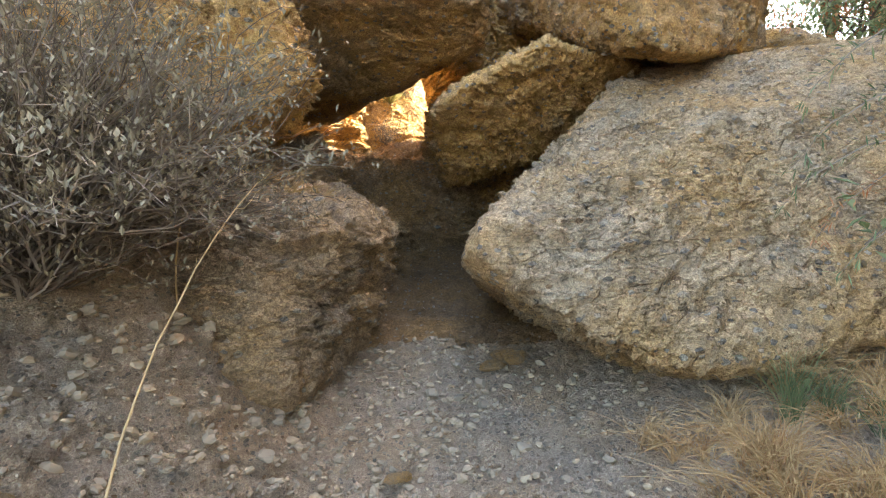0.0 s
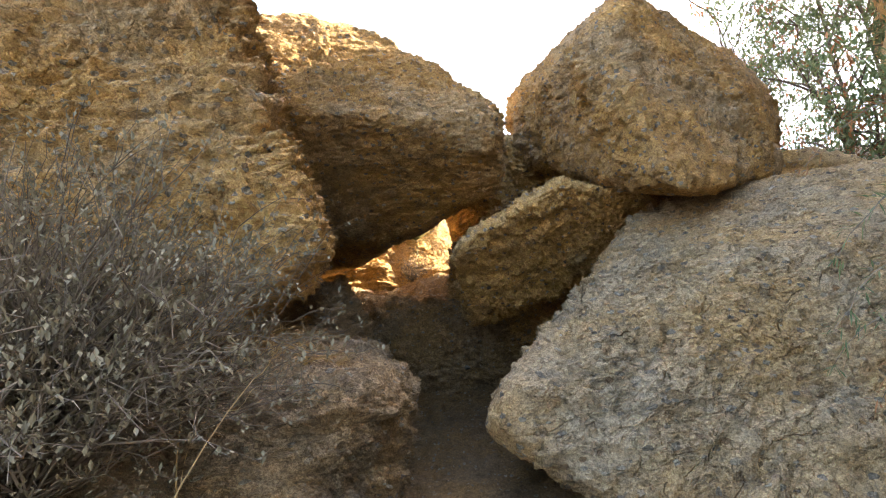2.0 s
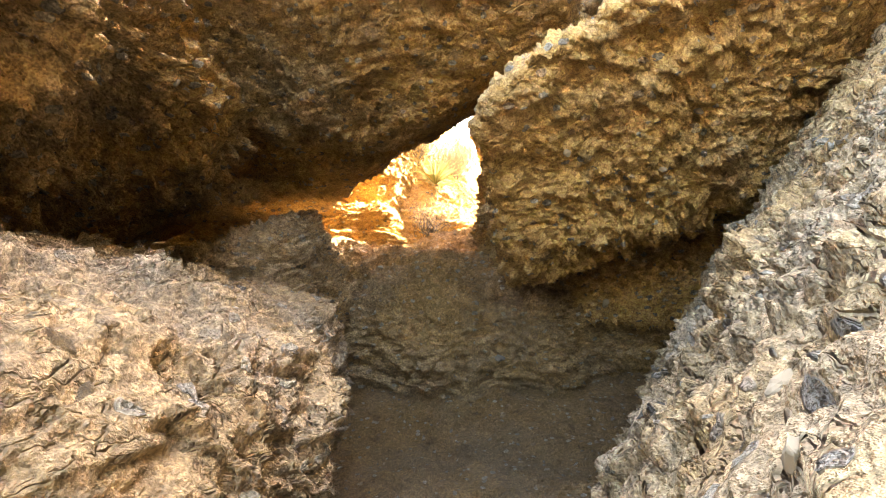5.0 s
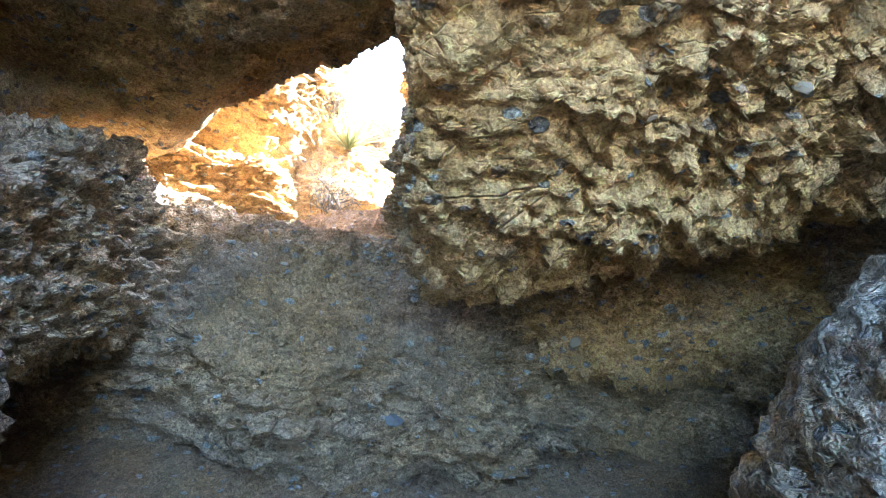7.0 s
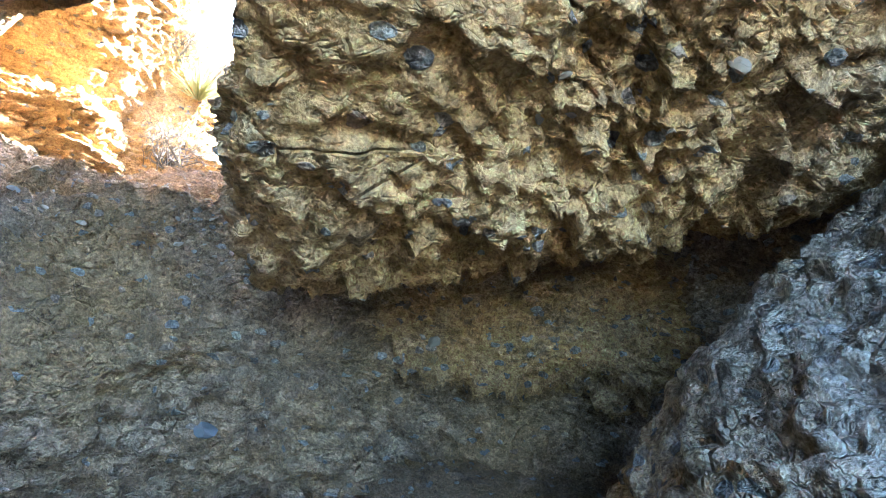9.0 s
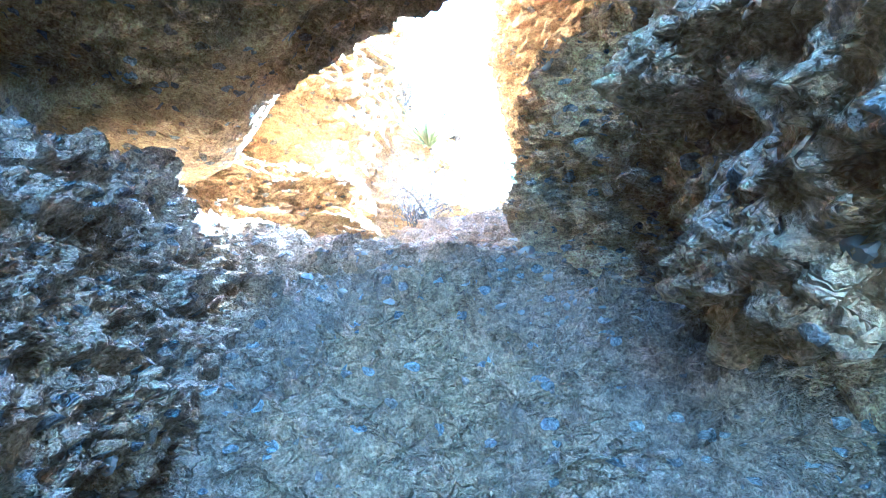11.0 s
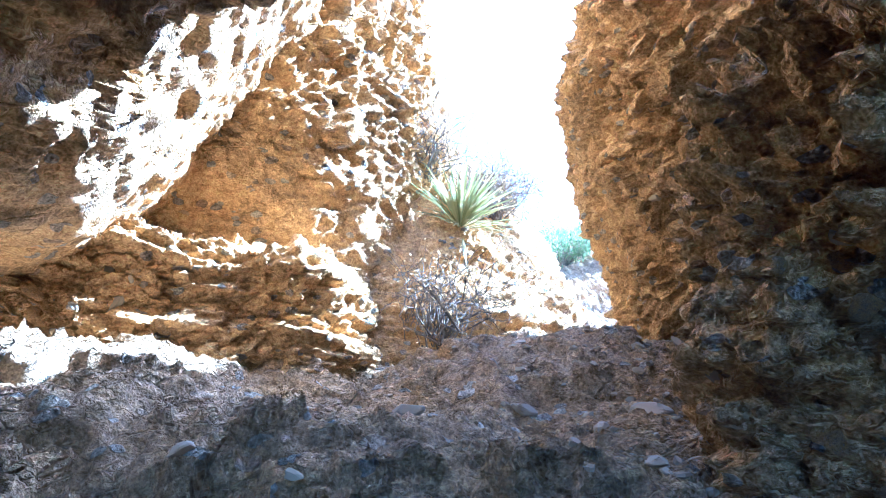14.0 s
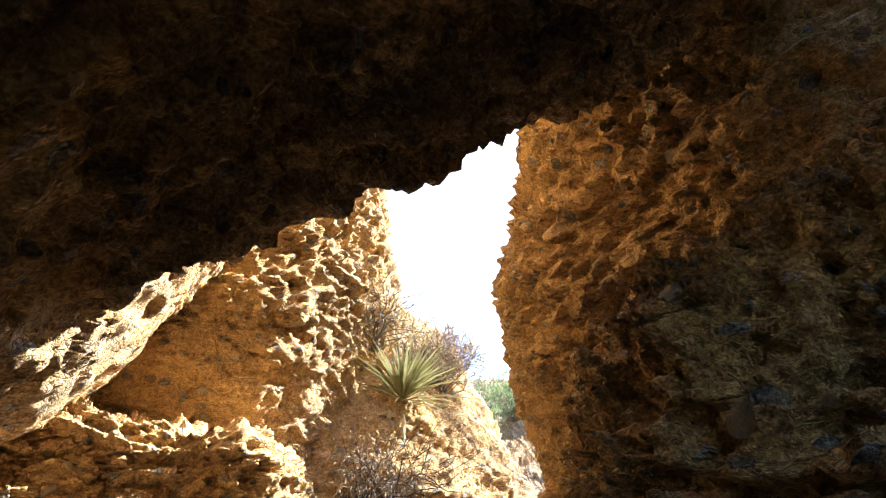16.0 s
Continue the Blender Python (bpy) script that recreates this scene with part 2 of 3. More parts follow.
M_PALE = rock_material("pale_conglomerate", (0.43, 0.30, 0.165), (0.44, 0.28, 0.115), (0.27, 0.185, 0.10), pebble_share=0.4, warm_at=0.55)
M_LEDGE = rock_material("brown_ledge_rock", (0.32, 0.22, 0.12), (0.34, 0.21, 0.085), (0.20, 0.135, 0.075), pebble_share=0.22, warm_at=0.5)
# Chamber floor: about half as bright a brown as the path's dirt.
M_DARK_FLOOR = rock_material("dark_brown_floor", (0.25, 0.165, 0.085), (0.29, 0.175, 0.07), (0.15, 0.10, 0.055), pebble_share=0.25, scale=1.6)
M_DIRT = rock_material("gravelly_dirt", (0.50, 0.40, 0.285), (0.50, 0.365, 0.225), (0.36, 0.28, 0.195), pebble_share=0.5, scale=2.2, bump=1.0)
def plain_material(name, a, b, rough=0.85, scale=12.0, translucent=0.0):
    """Two mixed tones that vary along the thing and from one thing to the next."""
    m, t, bsdf = node_mat(name)
    tc = t.nodes.new("ShaderNodeTexCoord").outputs["Object"]
    info = t.nodes.new("ShaderNodeObjectInfo").outputs["Random"]
    geo = t.nodes.new("ShaderNodeNewGeometry").outputs["Random Per Island"]
    f = mix(t, 0.5, tex_noise(t, tc, scale, 5, 0.65), geo)
    col = mix(t, ramp(t, f, [(0.3, (0, 0, 0)), (0.7, (1, 1, 1))]), a, b)
    col = mix(t, 0.5, col, ramp(t, info, [(0, (0.35, 0.35, 0.35)), (1, (0.68, 0.66, 0.62))]), "OVERLAY")
    t.links.new(col, bsdf.inputs["Base Color"])
    bsdf.inputs["Roughness"].default_value = rough
    bsdf.inputs["Specular IOR Level"].default_value = 0.25
    if translucent:
        tr = t.nodes.new("ShaderNodeBsdfTranslucent")
        t.links.new(col, tr.inputs["Color"])
        ms = t.nodes.new("ShaderNodeMixShader")
        ms.inputs[0].default_value = translucent
        t.links.new(bsdf.outputs[0], ms.inputs[1])
        t.links.new(tr.outputs[0], ms.inputs[2])
        t.links.new(ms.outputs[0], t.nodes["Material Output"].inputs["Surface"])
    return m


M_STRAW = plain_material("dry_straw", (0.52, 0.35, 0.14), (0.62, 0.47, 0.25), 0.7, 30, 0.2)
M_TWIG = plain_material("grey_twig", (0.15, 0.115, 0.085), (0.29, 0.24, 0.18), 0.9, 20)
M_SAGE = plain_material("sage_leaf", (0.20, 0.165, 0.10), (0.36, 0.31, 0.20), 0.85, 20, 0.2)
M_LEAF = plain_material("green_leaf", (0.12, 0.16, 0.07), (0.24, 0.28, 0.13), 0.55, 10, 0.45)
M_GRASS = plain_material("dead_grass", (0.36, 0.21, 0.09), (0.52, 0.36, 0.17), 0.75, 25, 0.2)
M_RUST = plain_material("rusty_leaf", (0.32, 0.13, 0.05), (0.42, 0.22, 0.10), 0.7, 10, 0.3)
M_BARK = plain_material("bark", (0.10, 0.075, 0.05), (0.18, 0.14, 0.10), 0.95, 18)
M_STONE = plain_material("river_stone", (0.27, 0.215, 0.145), (0.38, 0.295, 0.185), 0.9, 25)
M_BLUE_STONE = plain_material("slate_stone", (0.22, 0.18, 0.125), (0.31, 0.255, 0.175), 0.9, 25)


# ---- ground ----
def smooth(a, b, x):
    t = np.clip((x - a) / (b - a), 0, 1)
    return t * t * (3 - 2 * t)


def ground_z(x, y):
    """Height of the dirt outside and of the chamber's floor."""
    z = 0.06 + 0.27 * np.maximum(0, y - 2.2) * (1 - smooth(4.2, 5.2, y)) + 0.68 * smooth(4.2, 5.2, y) + 0.16 * smooth(5, 7, y) + 0.5 * smooth(7.2, 8.6, y)
    bank = smooth(-0.35, -1.9, x) * (0.75 * smooth(0.5, 2.0, y) + 0.6 * smooth(1.6, 3.0, y))
    z = z + bank * (1 - smooth(5.5, 6.5, y)) + 0.15 * smooth(0.7, 1.9, x) * smooth(1.5, 3.0, y) * (1 - smooth(4, 5, y))
    return z


def terrain_z(x, y):
    """The land around, up to the horizon."""
    far = 0.10 * np.maximum(0, np.hypot(x, y - 5) - 14)
    hill = np.minimum(6 + 0.25 * np.maximum(0, -x - 5), 4.5 * smooth(-3.5, -7.5, x) + 3.0 * smooth(4.5, 9, x) * smooth(2, 9, y) + 0.16 * np.maximum(0, -x - 7))
    hill = hill * smooth(1.0, 5.0, y)
    back = smooth(9.0, 14.0, y) * (3.0 + 0.33 * np.maximum(0, np.minimum(y, 40) - 13))
    return np.maximum(hill, 0) + back - 0.4 + 0 * far


def sheet(name, us, vs, place, material, relief=None, flip=False):
    u, v = np.meshgrid(us, vs, indexing="ij")
    p = np.stack(place(u.ravel(), v.ravel()), -1)
    f = grid_faces(len(us), len(vs))
    if flip:
        f = f[:, ::-1]
    if relief:
        n = normals_of(p, f)
        p = p + n * rock_relief(p, n, **relief)[:, None]
    ob = new(name, mesh_from(name, p, f))
    ob.data.materials.append(material)
    return ob


def axis(lo, hi, n, near, power=2.2):
    """n steps from lo to hi, finest about near."""
    t = np.linspace(-1, 1, n)
    s = np.sign(t) * np.abs(t) ** power
    return np.where(s < 0, near + s * (near - lo), near + s * (hi - near))


ground = sheet("ground", axis(-900, 900, 170, 0.0, 5), axis(-900, 900, 170, 4.0, 5), lambda x, y: (x, y, terrain_z(x, y) - 0.5 * smooth(7, 4, np.hypot(x, y - 4))), M_DIRT)
tagged(ground, "brown gravelly hillside ground rising around the rocks", "ground", kind="structure")
XS = np.concatenate([np.linspace(-4.2, -2.4, 60), np.linspace(-2.38, 2.6, 400), np.linspace(2.64, 4.6, 50)])


def trodden(x, y):
    """The dirt as feet have left it: gently uneven."""
    return x, y, ground_z(x, y) + 0.03 * fbm(np.stack([x, y, 0 * x], -1) * 1.6, 3, 77)


path = sheet("path", XS, np.concatenate([np.linspace(-3.0, 0.9, 90), np.linspace(0.915, 4.4, 300)]), trodden, M_DIRT,
             dict(coarse=0.0, strata=0.0, pebbles=1.1, fine=0.007, seed=5, rough=0.8))
chamber_floor = sheet("floor", XS[::2], np.linspace(4.37, 9.2, 200), trodden, M_DARK_FLOOR,
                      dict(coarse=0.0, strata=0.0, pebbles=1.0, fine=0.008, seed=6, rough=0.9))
tagged(chamber_floor, "darker brown floor strewn with grit under the boulders", "floor", kind="structure")
tagged(path, "gravelly dirt path strewn with small stones", "path", kind="structure")


# ---- ledge: the rock step and the canyon floor behind it ----
def ledge_place(u, x):
    """u runs from the foot of the face over the lip and up the canyon."""
    lip = 7.95 + 0.25 * smooth(0.2, -0.9, x) + 0.55 * smooth(0.45, 1.3, x) + 0.06 * np.sin(x * 5)
    face = np.clip(u, 0, 1)
    y = lip + 0.42 - 0.42 * np.sin(face * math.pi / 2) + np.maximum(0, u - 1)
    top = np.maximum(0, u - 1)
    z = 0.9 + 1.02 * face**0.9 + 0.40 * (1 - np.exp(-top * 1.9)) + 0.24 * top + 0.06 * np.maximum(0, top - 2.2) + 0.12 * np.maximum(0, top - 6)
    z = z - 0.22 * np.exp(-(((x + 0.2) / 0.28) ** 2)) * (1 - smooth(0.05, 0.5, top)) * face
    z = z + 0.25 * smooth(-0.5, -1.6, x) * smooth(1.6, 2.6, u) + 0.5 * smooth(0.6, 1.6, x) * smooth(2.0, 3.0, u)
    z = z + 0.16 * np.exp(-((x - 0.15) / 0.55) ** 2 - ((y - 10.45) / 0.30) ** 2) + 0.14 * np.exp(-((x + 0.35) / 0.35) ** 2 - ((y - 11.0) / 0.3) ** 2) + 0.10 * np.exp(-((x + 0.75) / 0.5) ** 2 - ((y - 9.4) / 0.3) ** 2)
    return x, y, z


us = np.concatenate([np.linspace(0, 1, 70), np.linspace(1.012, 4.5, 250), 4.5 + 22 * np.linspace(0.01, 1, 130) ** 1.8])
ledge = sheet("ledge", us, np.linspace(-3.2, 3.6, 430), ledge_place, M_LEDGE, dict(coarse=0.06, strata=0.10, pebbles=0.65, fine=0.010, seed=11, pits=0.5, rough=1.5, dip=(0.12, -0.22)), flip=True)
tagged(ledge, "pale conglomerate rock ledge sloping up into a canyon", "rock ledge", kind="structure")

# ---- boulders ----
right_boulder = rock("boulder", (2.3, 5.0, 1.8), [
    ((2.41, 4.06, 2.36), (0.1, -0.86, 0.51)),
    ((2.15, 4.69, 2.53), (-0.18, -0.39, 0.9)),
    ((0.89, 5.62, 2.21), (-0.88, 0.39, 0.26)),
    ((-0.11, 5.3, 1.53), (-0.99, 0.12, -0.11)),
    ((1.45, 4.93, 0.49), (-0.54, -0.05, -0.84)),
    ((2.5, 4.65, 0.4), (0.14, -0.24, -0.96)),
    ((4.89, 4.89, 1.53), (0.99, -0.04, -0.1)),
    ((2.9, 6.65, 2.43), (0.32, 0.88, 0.34)),
    ((1.48, 5.17, 2.48), (-0.76, 0.16, 0.63)),
    ((1.62, 5.22, 2.88), (-0.52, 0.17, 0.83)),
    ], M_GREY, round_=13, res=240, coarse=0.03, strata=0.022, pebbles=0.6, rough=1.05, seed=21)
tagged(right_boulder, "huge grey-tan conglomerate boulder leaning beside the path", "boulder")
left_boulder = rock("boulder", (-1.7, 5.0, 0.9), [
    ((-1.9, 3.29, 1.29), (-0.11, -0.97, 0.22)),
    ((-1.36, 4.94, 2.04), (0.28, -0.05, 0.96)),
    ((-0.48, 5.3, 0.67), (0.95, 0.24, -0.18)),
    ((-0.34, 4.69, 0.53), (0.94, -0.21, -0.26)),
    ((-1.7, 5, -0.5), (-0, 0, -1)),
    ((-4.2, 5, 0.9), (-1, 0, 0)),
    ((-2.2, 6.55, 1.58), (-0.31, 0.85, 0.42)),
    ], M_DARK, round_=11, res=220, coarse=0.05, strata=0.075, pebbles=0.35, rough=0.95, seed=22, pits=0.3)
tagged(left_boulder, "grey layered conglomerate boulder with rounded nose", "boulder")
chockstone = rock("boulder", (1.35, 6.7, 3.08), [
    ((-0.34, 6.29, 2.46), (-0.96, -0.23, -0.17)),
    ((1.39, 5.24, 3.84), (0.02, -0.8, 0.6)),
    ((0.67, 7.6, 2.2), (0.27, 0.02, -0.96)),
    ((1.54, 6.4, 3.57), (0.21, -0.34, 0.92)),
    ((1, 6.58, 3.38), (-0.47, -0.17, 0.86)),
    ((2.6, 6.46, 2.79), (0.98, -0.19, 0.03)),
    ((0.6, 7.74, 2.9), (0.15, 0.98, 0.05)),
    ((0.25, 6.8, 2.67), (-0.99, 0.09, -0.07)),
    ((0.87, 6.75, 2.45), (0.22, -0.46, -0.86)),
    ((1.3, 7.23, 1.43), (-0.04, 0.37, -0.93)),
    ((2.2, 6.66, 2.6), (0.56, -0.12, -0.82)),
    ], M_OCHRE, round_=12, res=230, coarse=0.035, strata=0.035, pebbles=0.7, rough=1.25, seed=23, pits=0.3)
tagged(chockstone, "ochre conglomerate boulder wedged under the roof rock", "boulder")
roof_boulder = rock("boulder", (-0.7, 7.2, 4.5), [
    ((-0.16, 7.58, 3.35), (0.42, 0.28, -0.86)),
    ((0.2, 6.0, 4.2), (0.3, -0.79, 0.53)),
    ((-0.2, 6.7, 3.78), (0.05, -0.42, -0.91)),
    ((-0.99, 7.83, 5.22), (-0.29, 0.63, 0.72)),
    ((0.92, 7.06, 4.62), (0.99, -0.1, 0.08)),
    ((-0.15, 7.2, 5.6), (0.57, -0.16, 0.8)),
    ((-3.2, 7.2, 4.5), (-1, 0, -0)),
    ((-0.7, 7.2, 7.2), (0, 0, 1)),
    ((-0.87, 7.17, 3.29), (-0.14, -0.02, -0.99)),
    ((0.86, 7.66, 4.1), (0.93, 0.28, -0.24)),
    ((-0.95, 9.24, 3.45), (0.14, 0.96, -0.1)),
    ], M_TAN, round_=14, res=220, coarse=0.05, strata=0.03, pebbles=0.5, rough=1.0, seed=24)
tagged(roof_boulder, "massive tan rock slab bridging the passage as a roof", "boulder")
top_boulder = rock("boulder", (2.4, 7.2, 4.7), [
    ((1.47, 7.18, 4.52), (-0.98, -0.02, -0.19)),
    ((2.34, 7.5, 3.92), (-0.07, 0.36, -0.93)),
    ((3.1, 6.35, 5.11), (0.59, -0.73, 0.35)),
    ((3.87, 6.29, 4.59), (0.85, -0.53, -0.06)),
    ((1.67, 6.97, 5.31), (-0.74, -0.24, 0.62)),
    ((2.91, 6.83, 6.02), (0.35, -0.25, 0.9)),
    ((2.43, 7.1, 6.51), (0.02, -0.06, 1)),
    ((2.35, 9.08, 4.27), (-0.03, 0.97, -0.22)),
    ], M_TAN, round_=9, res=150, coarse=0.05, strata=0.02, pebbles=0.7, rough=1.3, seed=25)
tagged(top_boulder, "tan pointed conglomerate boulder perched on the others", "boulder")
cliff = rock("wall_west", (-2.9, 4.9, 3.4), [
    ((-1.33, 5.11, 3.99), (0.93, 0.13, 0.35)),
    ((-2.74, 3.59, 3.8), (0.12, -0.95, 0.29)),
    ((-2.22, 5.32, 2.04), (0.43, 0.26, -0.86)),
    ((-2.0, 4.3, 5.9), (0.45, -0.45, 0.77)),
    ((-7, 4.9, 3.4), (-1, 0, 0)),
    ((-0.87, 6.33, 3.94), (0.8, 0.56, 0.21)),
    ((-3.69, 7.62, 3.85), (-0.28, 0.95, 0.16)),
    ((-2.9, 4.9, 7), (0, 0, 1)),
    ], M_TAN, round_=13, res=220, coarse=0.10, strata=0.17, pebbles=0.5, rough=2.0, seed=26)
tagged(cliff, "ochre layered conglomerate cliff with overhanging base", "cliff", kind="structure")
inner_rock = rock("boulder", (-2.0, 7.9, 2.1), [
    ((-1.12, 7.9, 2.41), (0.94, -0, 0.34)),
    ((-2.12, 7.77, 2.45), (-0.31, -0.33, 0.89)),
    ((-1.75, 6.76, 2.19), (0.21, -0.97, 0.08)),
    ((-1.89, 7.96, 1.61), (0.22, 0.11, -0.97)),
    ((-2.13, 9.09, 2.22), (-0.1, 0.99, 0.1)),
    ((-3.4, 7.9, 2.1), (-1, 0, 0)),
    ((-2, 7.9, 1), (0, 0, -1)),
    ((-1.78, 7.16, 3.02), (0.18, -0.62, 0.76)),
    ], M_PALE, round_=11, res=200, coarse=0.06, strata=0.07, pebbles=0.7, rough=1.4, seed=27, pits=0.6)
tagged(inner_rock, "pale layered rock jutting beside the ledge", "boulder")
bulge = rock("rock_outcrop", (-2.1, 10.5, 3.15), [
    ((-1.87, 10.09, 3.1), (0.49, -0.87, -0.11)),
    ((-2.08, 10.49, 3.59), (0.04, -0.01, 1)),
    ((-0.95, 10.48, 3.21), (1, -0.02, 0.05)),
    ((-2.1, 10.5, 2.3), (-0, 0, -1)),
    ((-4, 10.5, 3.15), (-1, 0, 0)),
    ((-2.17, 10.63, 3.12), (-0.49, 0.84, -0.21)),
    ((-1.83, 9.97, 2.48), (0.3, -0.6, -0.75)),
    ], M_OCHRE, round_=9, res=200, coarse=0.07, strata=0.06, pebbles=1.2, rough=1.5, seed=28, pits=0.3)
tagged(bulge, "ochre rock bulge with knobbly sunlit edge", "rock outcrop")
canyon_left = rock("wall_north", (-3.2, 12.5, 4.0), [
    ((-2.33, 10.51, 3.17), (0.37, -0.86, -0.36)),
    ((-1.2, 13.49, 5.31), (0.77, 0.38, 0.51)),
    ((-3.2, 12.5, 7.5), (-0, 0, 1)),
    ((-9, 12.5, 4), (-1, 0, 0)),
    ((-1.41, 18.46, 4.6), (0.29, 0.95, 0.1)),
    ((-3.2, 12.5, 1), (0, 0, -1)),
    ((-0.89, 11.42, 3.71), (0.9, -0.42, -0.11)),
    ], M_OCHRE, round_=14, res=200, coarse=0.06, strata=0.03, pebbles=0.3, rough=1.3, seed=29, pits=0.1)
tagged(canyon_left, "ochre canyon wall undercut above the ledge", "canyon wall", kind="structure")
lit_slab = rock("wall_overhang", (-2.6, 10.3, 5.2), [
    ((-1.28, 9.72, 3.66), (0.76, 0.46, -0.40)),
    ((-1.0, 10.1, 5.4), (0.85, 0.2, 0.45)),
    ((-2.08, 11.2, 4.11), (0.35, 0.6, -0.72)),
    ((-2.6, 10.3, 7.5), (0, 0, 1)),
    ((-6, 10.3, 5.2), (-1, -0, 0)),
    ((-2.5, 12.87, 5.2), (0.04, 1, -0)),
    ((-3.05, 9.18, 5.2), (-0.37, -0.93, 0)),
    ((-2.59, 10.3, 3.21), (0, -0, -1)),
    ], M_OCHRE, round_=20, res=170, coarse=0.02, strata=0.012, pebbles=0.35, rough=0.7, seed=30, pits=0.6)
tagged(lit_slab, "sunlit pitted rock brow hanging over the bulge", "rock brow", kind="structure")
canyon_right = rock("wall_east", (2.4, 10.6, 4.2), [
    ((0.12, 10.89, 4.7), (-0.98, 0.11, 0.19)),
    ((1.74, 8.6, 3.8), (-0.31, -0.93, -0.19)),
    ((1.07, 10.35, 3.17), (-0.78, -0.15, -0.6)),
    ((2.22, 10.6, 6.01), (-0.1, 0, 1)),
    ((3.7, 10.6, 4.2), (1, 0, 0)),
    ((1.6, 12.27, 4.64), (-0.42, 0.88, 0.23)),
    ((2.4, 10.6, 2.4), (0, -0, -1)),
    ((2.36, 10.64, 5.03), (-0.1, 0.09, 0.99)),
    ], M_OCHRE, round_=10, res=220, coarse=0.05, strata=0.02, pebbles=1.3, rough=1.7, seed=31, pits=0.5)
tagged(canyon_right, "ochre conglomerate canyon wall studded with cobbles", "canyon wall", kind="structure")
side_rock = rock("boulder", (1.5, 8.9, 2.7), [
    ((0.58, 8.47, 2.69), (-0.91, -0.42, -0.01)),
    ((0.87, 9.04, 3.78), (-0.5, 0.11, 0.86)),
    ((1.37, 8.23, 2.7), (-0.2, -0.98, 0)),
    ((1.29, 9.79, 2.71), (-0.22, 0.97, 0.01)),
    ((5.8, 8.9, 2.7), (1, 0, 0)),
    ((1.5, 8.9, 1.9), (-0, 0, -1)),
    ((1.5, 8.9, 4.1), (0, -0, 1)),
    ], M_TAN, round_=10, res=200, coarse=0.07, strata=0.02, pebbles=1.3, rough=1.9, seed=32, pits=0.5)
tagged(side_rock, "dark knobbly conglomerate rock beside the canyon floor", "boulder")
# Added infill: stops light leaking into the cavity over the right boulder.
light_gap_rock = rock("boulder", (3.2, 7.7, 3.0), [
    ((3.2, 6.75, 3.0), (0, -1, 0.1)), ((2.35, 7.7, 3.0), (-1, 0, -0.1)), ((4.3, 7.7, 3.0), (1, 0, 0)), ((3.2, 8.7, 3.0), (0, 1, 0)),
    ((3.2, 7.7, 4.15), (0, 0, 1)), ((3.2, 7.7, 0.9), (0, 0, -1)),
    ], M_DARK, round_=9, res=90, coarse=0.06, strata=0.04, pebbles=0.6, rough=1.2, seed=34)
tagged(light_gap_rock, "added brown rock closing a light gap under the perched boulder", "boulder")
back_slope = rock("wall_slope", (-1.4, 13.4, 3.4), [
    ((-0.07, 12.69, 4.46), (0.72, -0.38, 0.58)),
    ((0.4, 12.83, 4.54), (0.81, -0.26, 0.52)),
    ((-0.72, 11.41, 3.58), (0.32, -0.94, 0.08)),
    ((-1.4, 13.4, 1.5), (0, 0, -1)),
    ((-5, 13.4, 3.4), (-1, 0, 0)),
    ((-1.43, 18, 3.32), (-0.01, 1, -0.02)),
    ((-1.98, 12.77, 5.55), (-0.25, -0.27, 0.93)),
    ((0.98, 13.63, 4.04), (0.96, 0.09, 0.26)),
    ], M_OCHRE, round_=9, res=170, coarse=0.08, strata=0.05, pebbles=0.6, rough=1.2, seed=33)
tagged(back_slope, "sunlit ochre slope behind the canyon wall", "canyon wall", kind="structure")

# Added out-of-view mass: keeps direct sun off the path and front rocks.
hillside = rock("wall_south", (24.0, 4.0, 8.0), [((6.2, 2, 4), (-1, 0, 0.18)), ((7.6, 8.9, 4), (-0.78, 0.62, 0.05)), ((20, -16, 4), (0, -1, 0.2)), ((24, 4, 26), (-0.1, 0, 1)), ((50, 1, 4), (1, 0, 0)), ((24, 4, -3), (0, 0, -1))],
                M_TAN, round_=14, res=60, coarse=0.35, strata=0.1, pebbles=0.0, seed=40)
tagged(hillside, "added unseen brown mass blocking the sun from the path", "hillside", kind="structure")
# ---- helpers for things ----
rnd = random.Random(7)


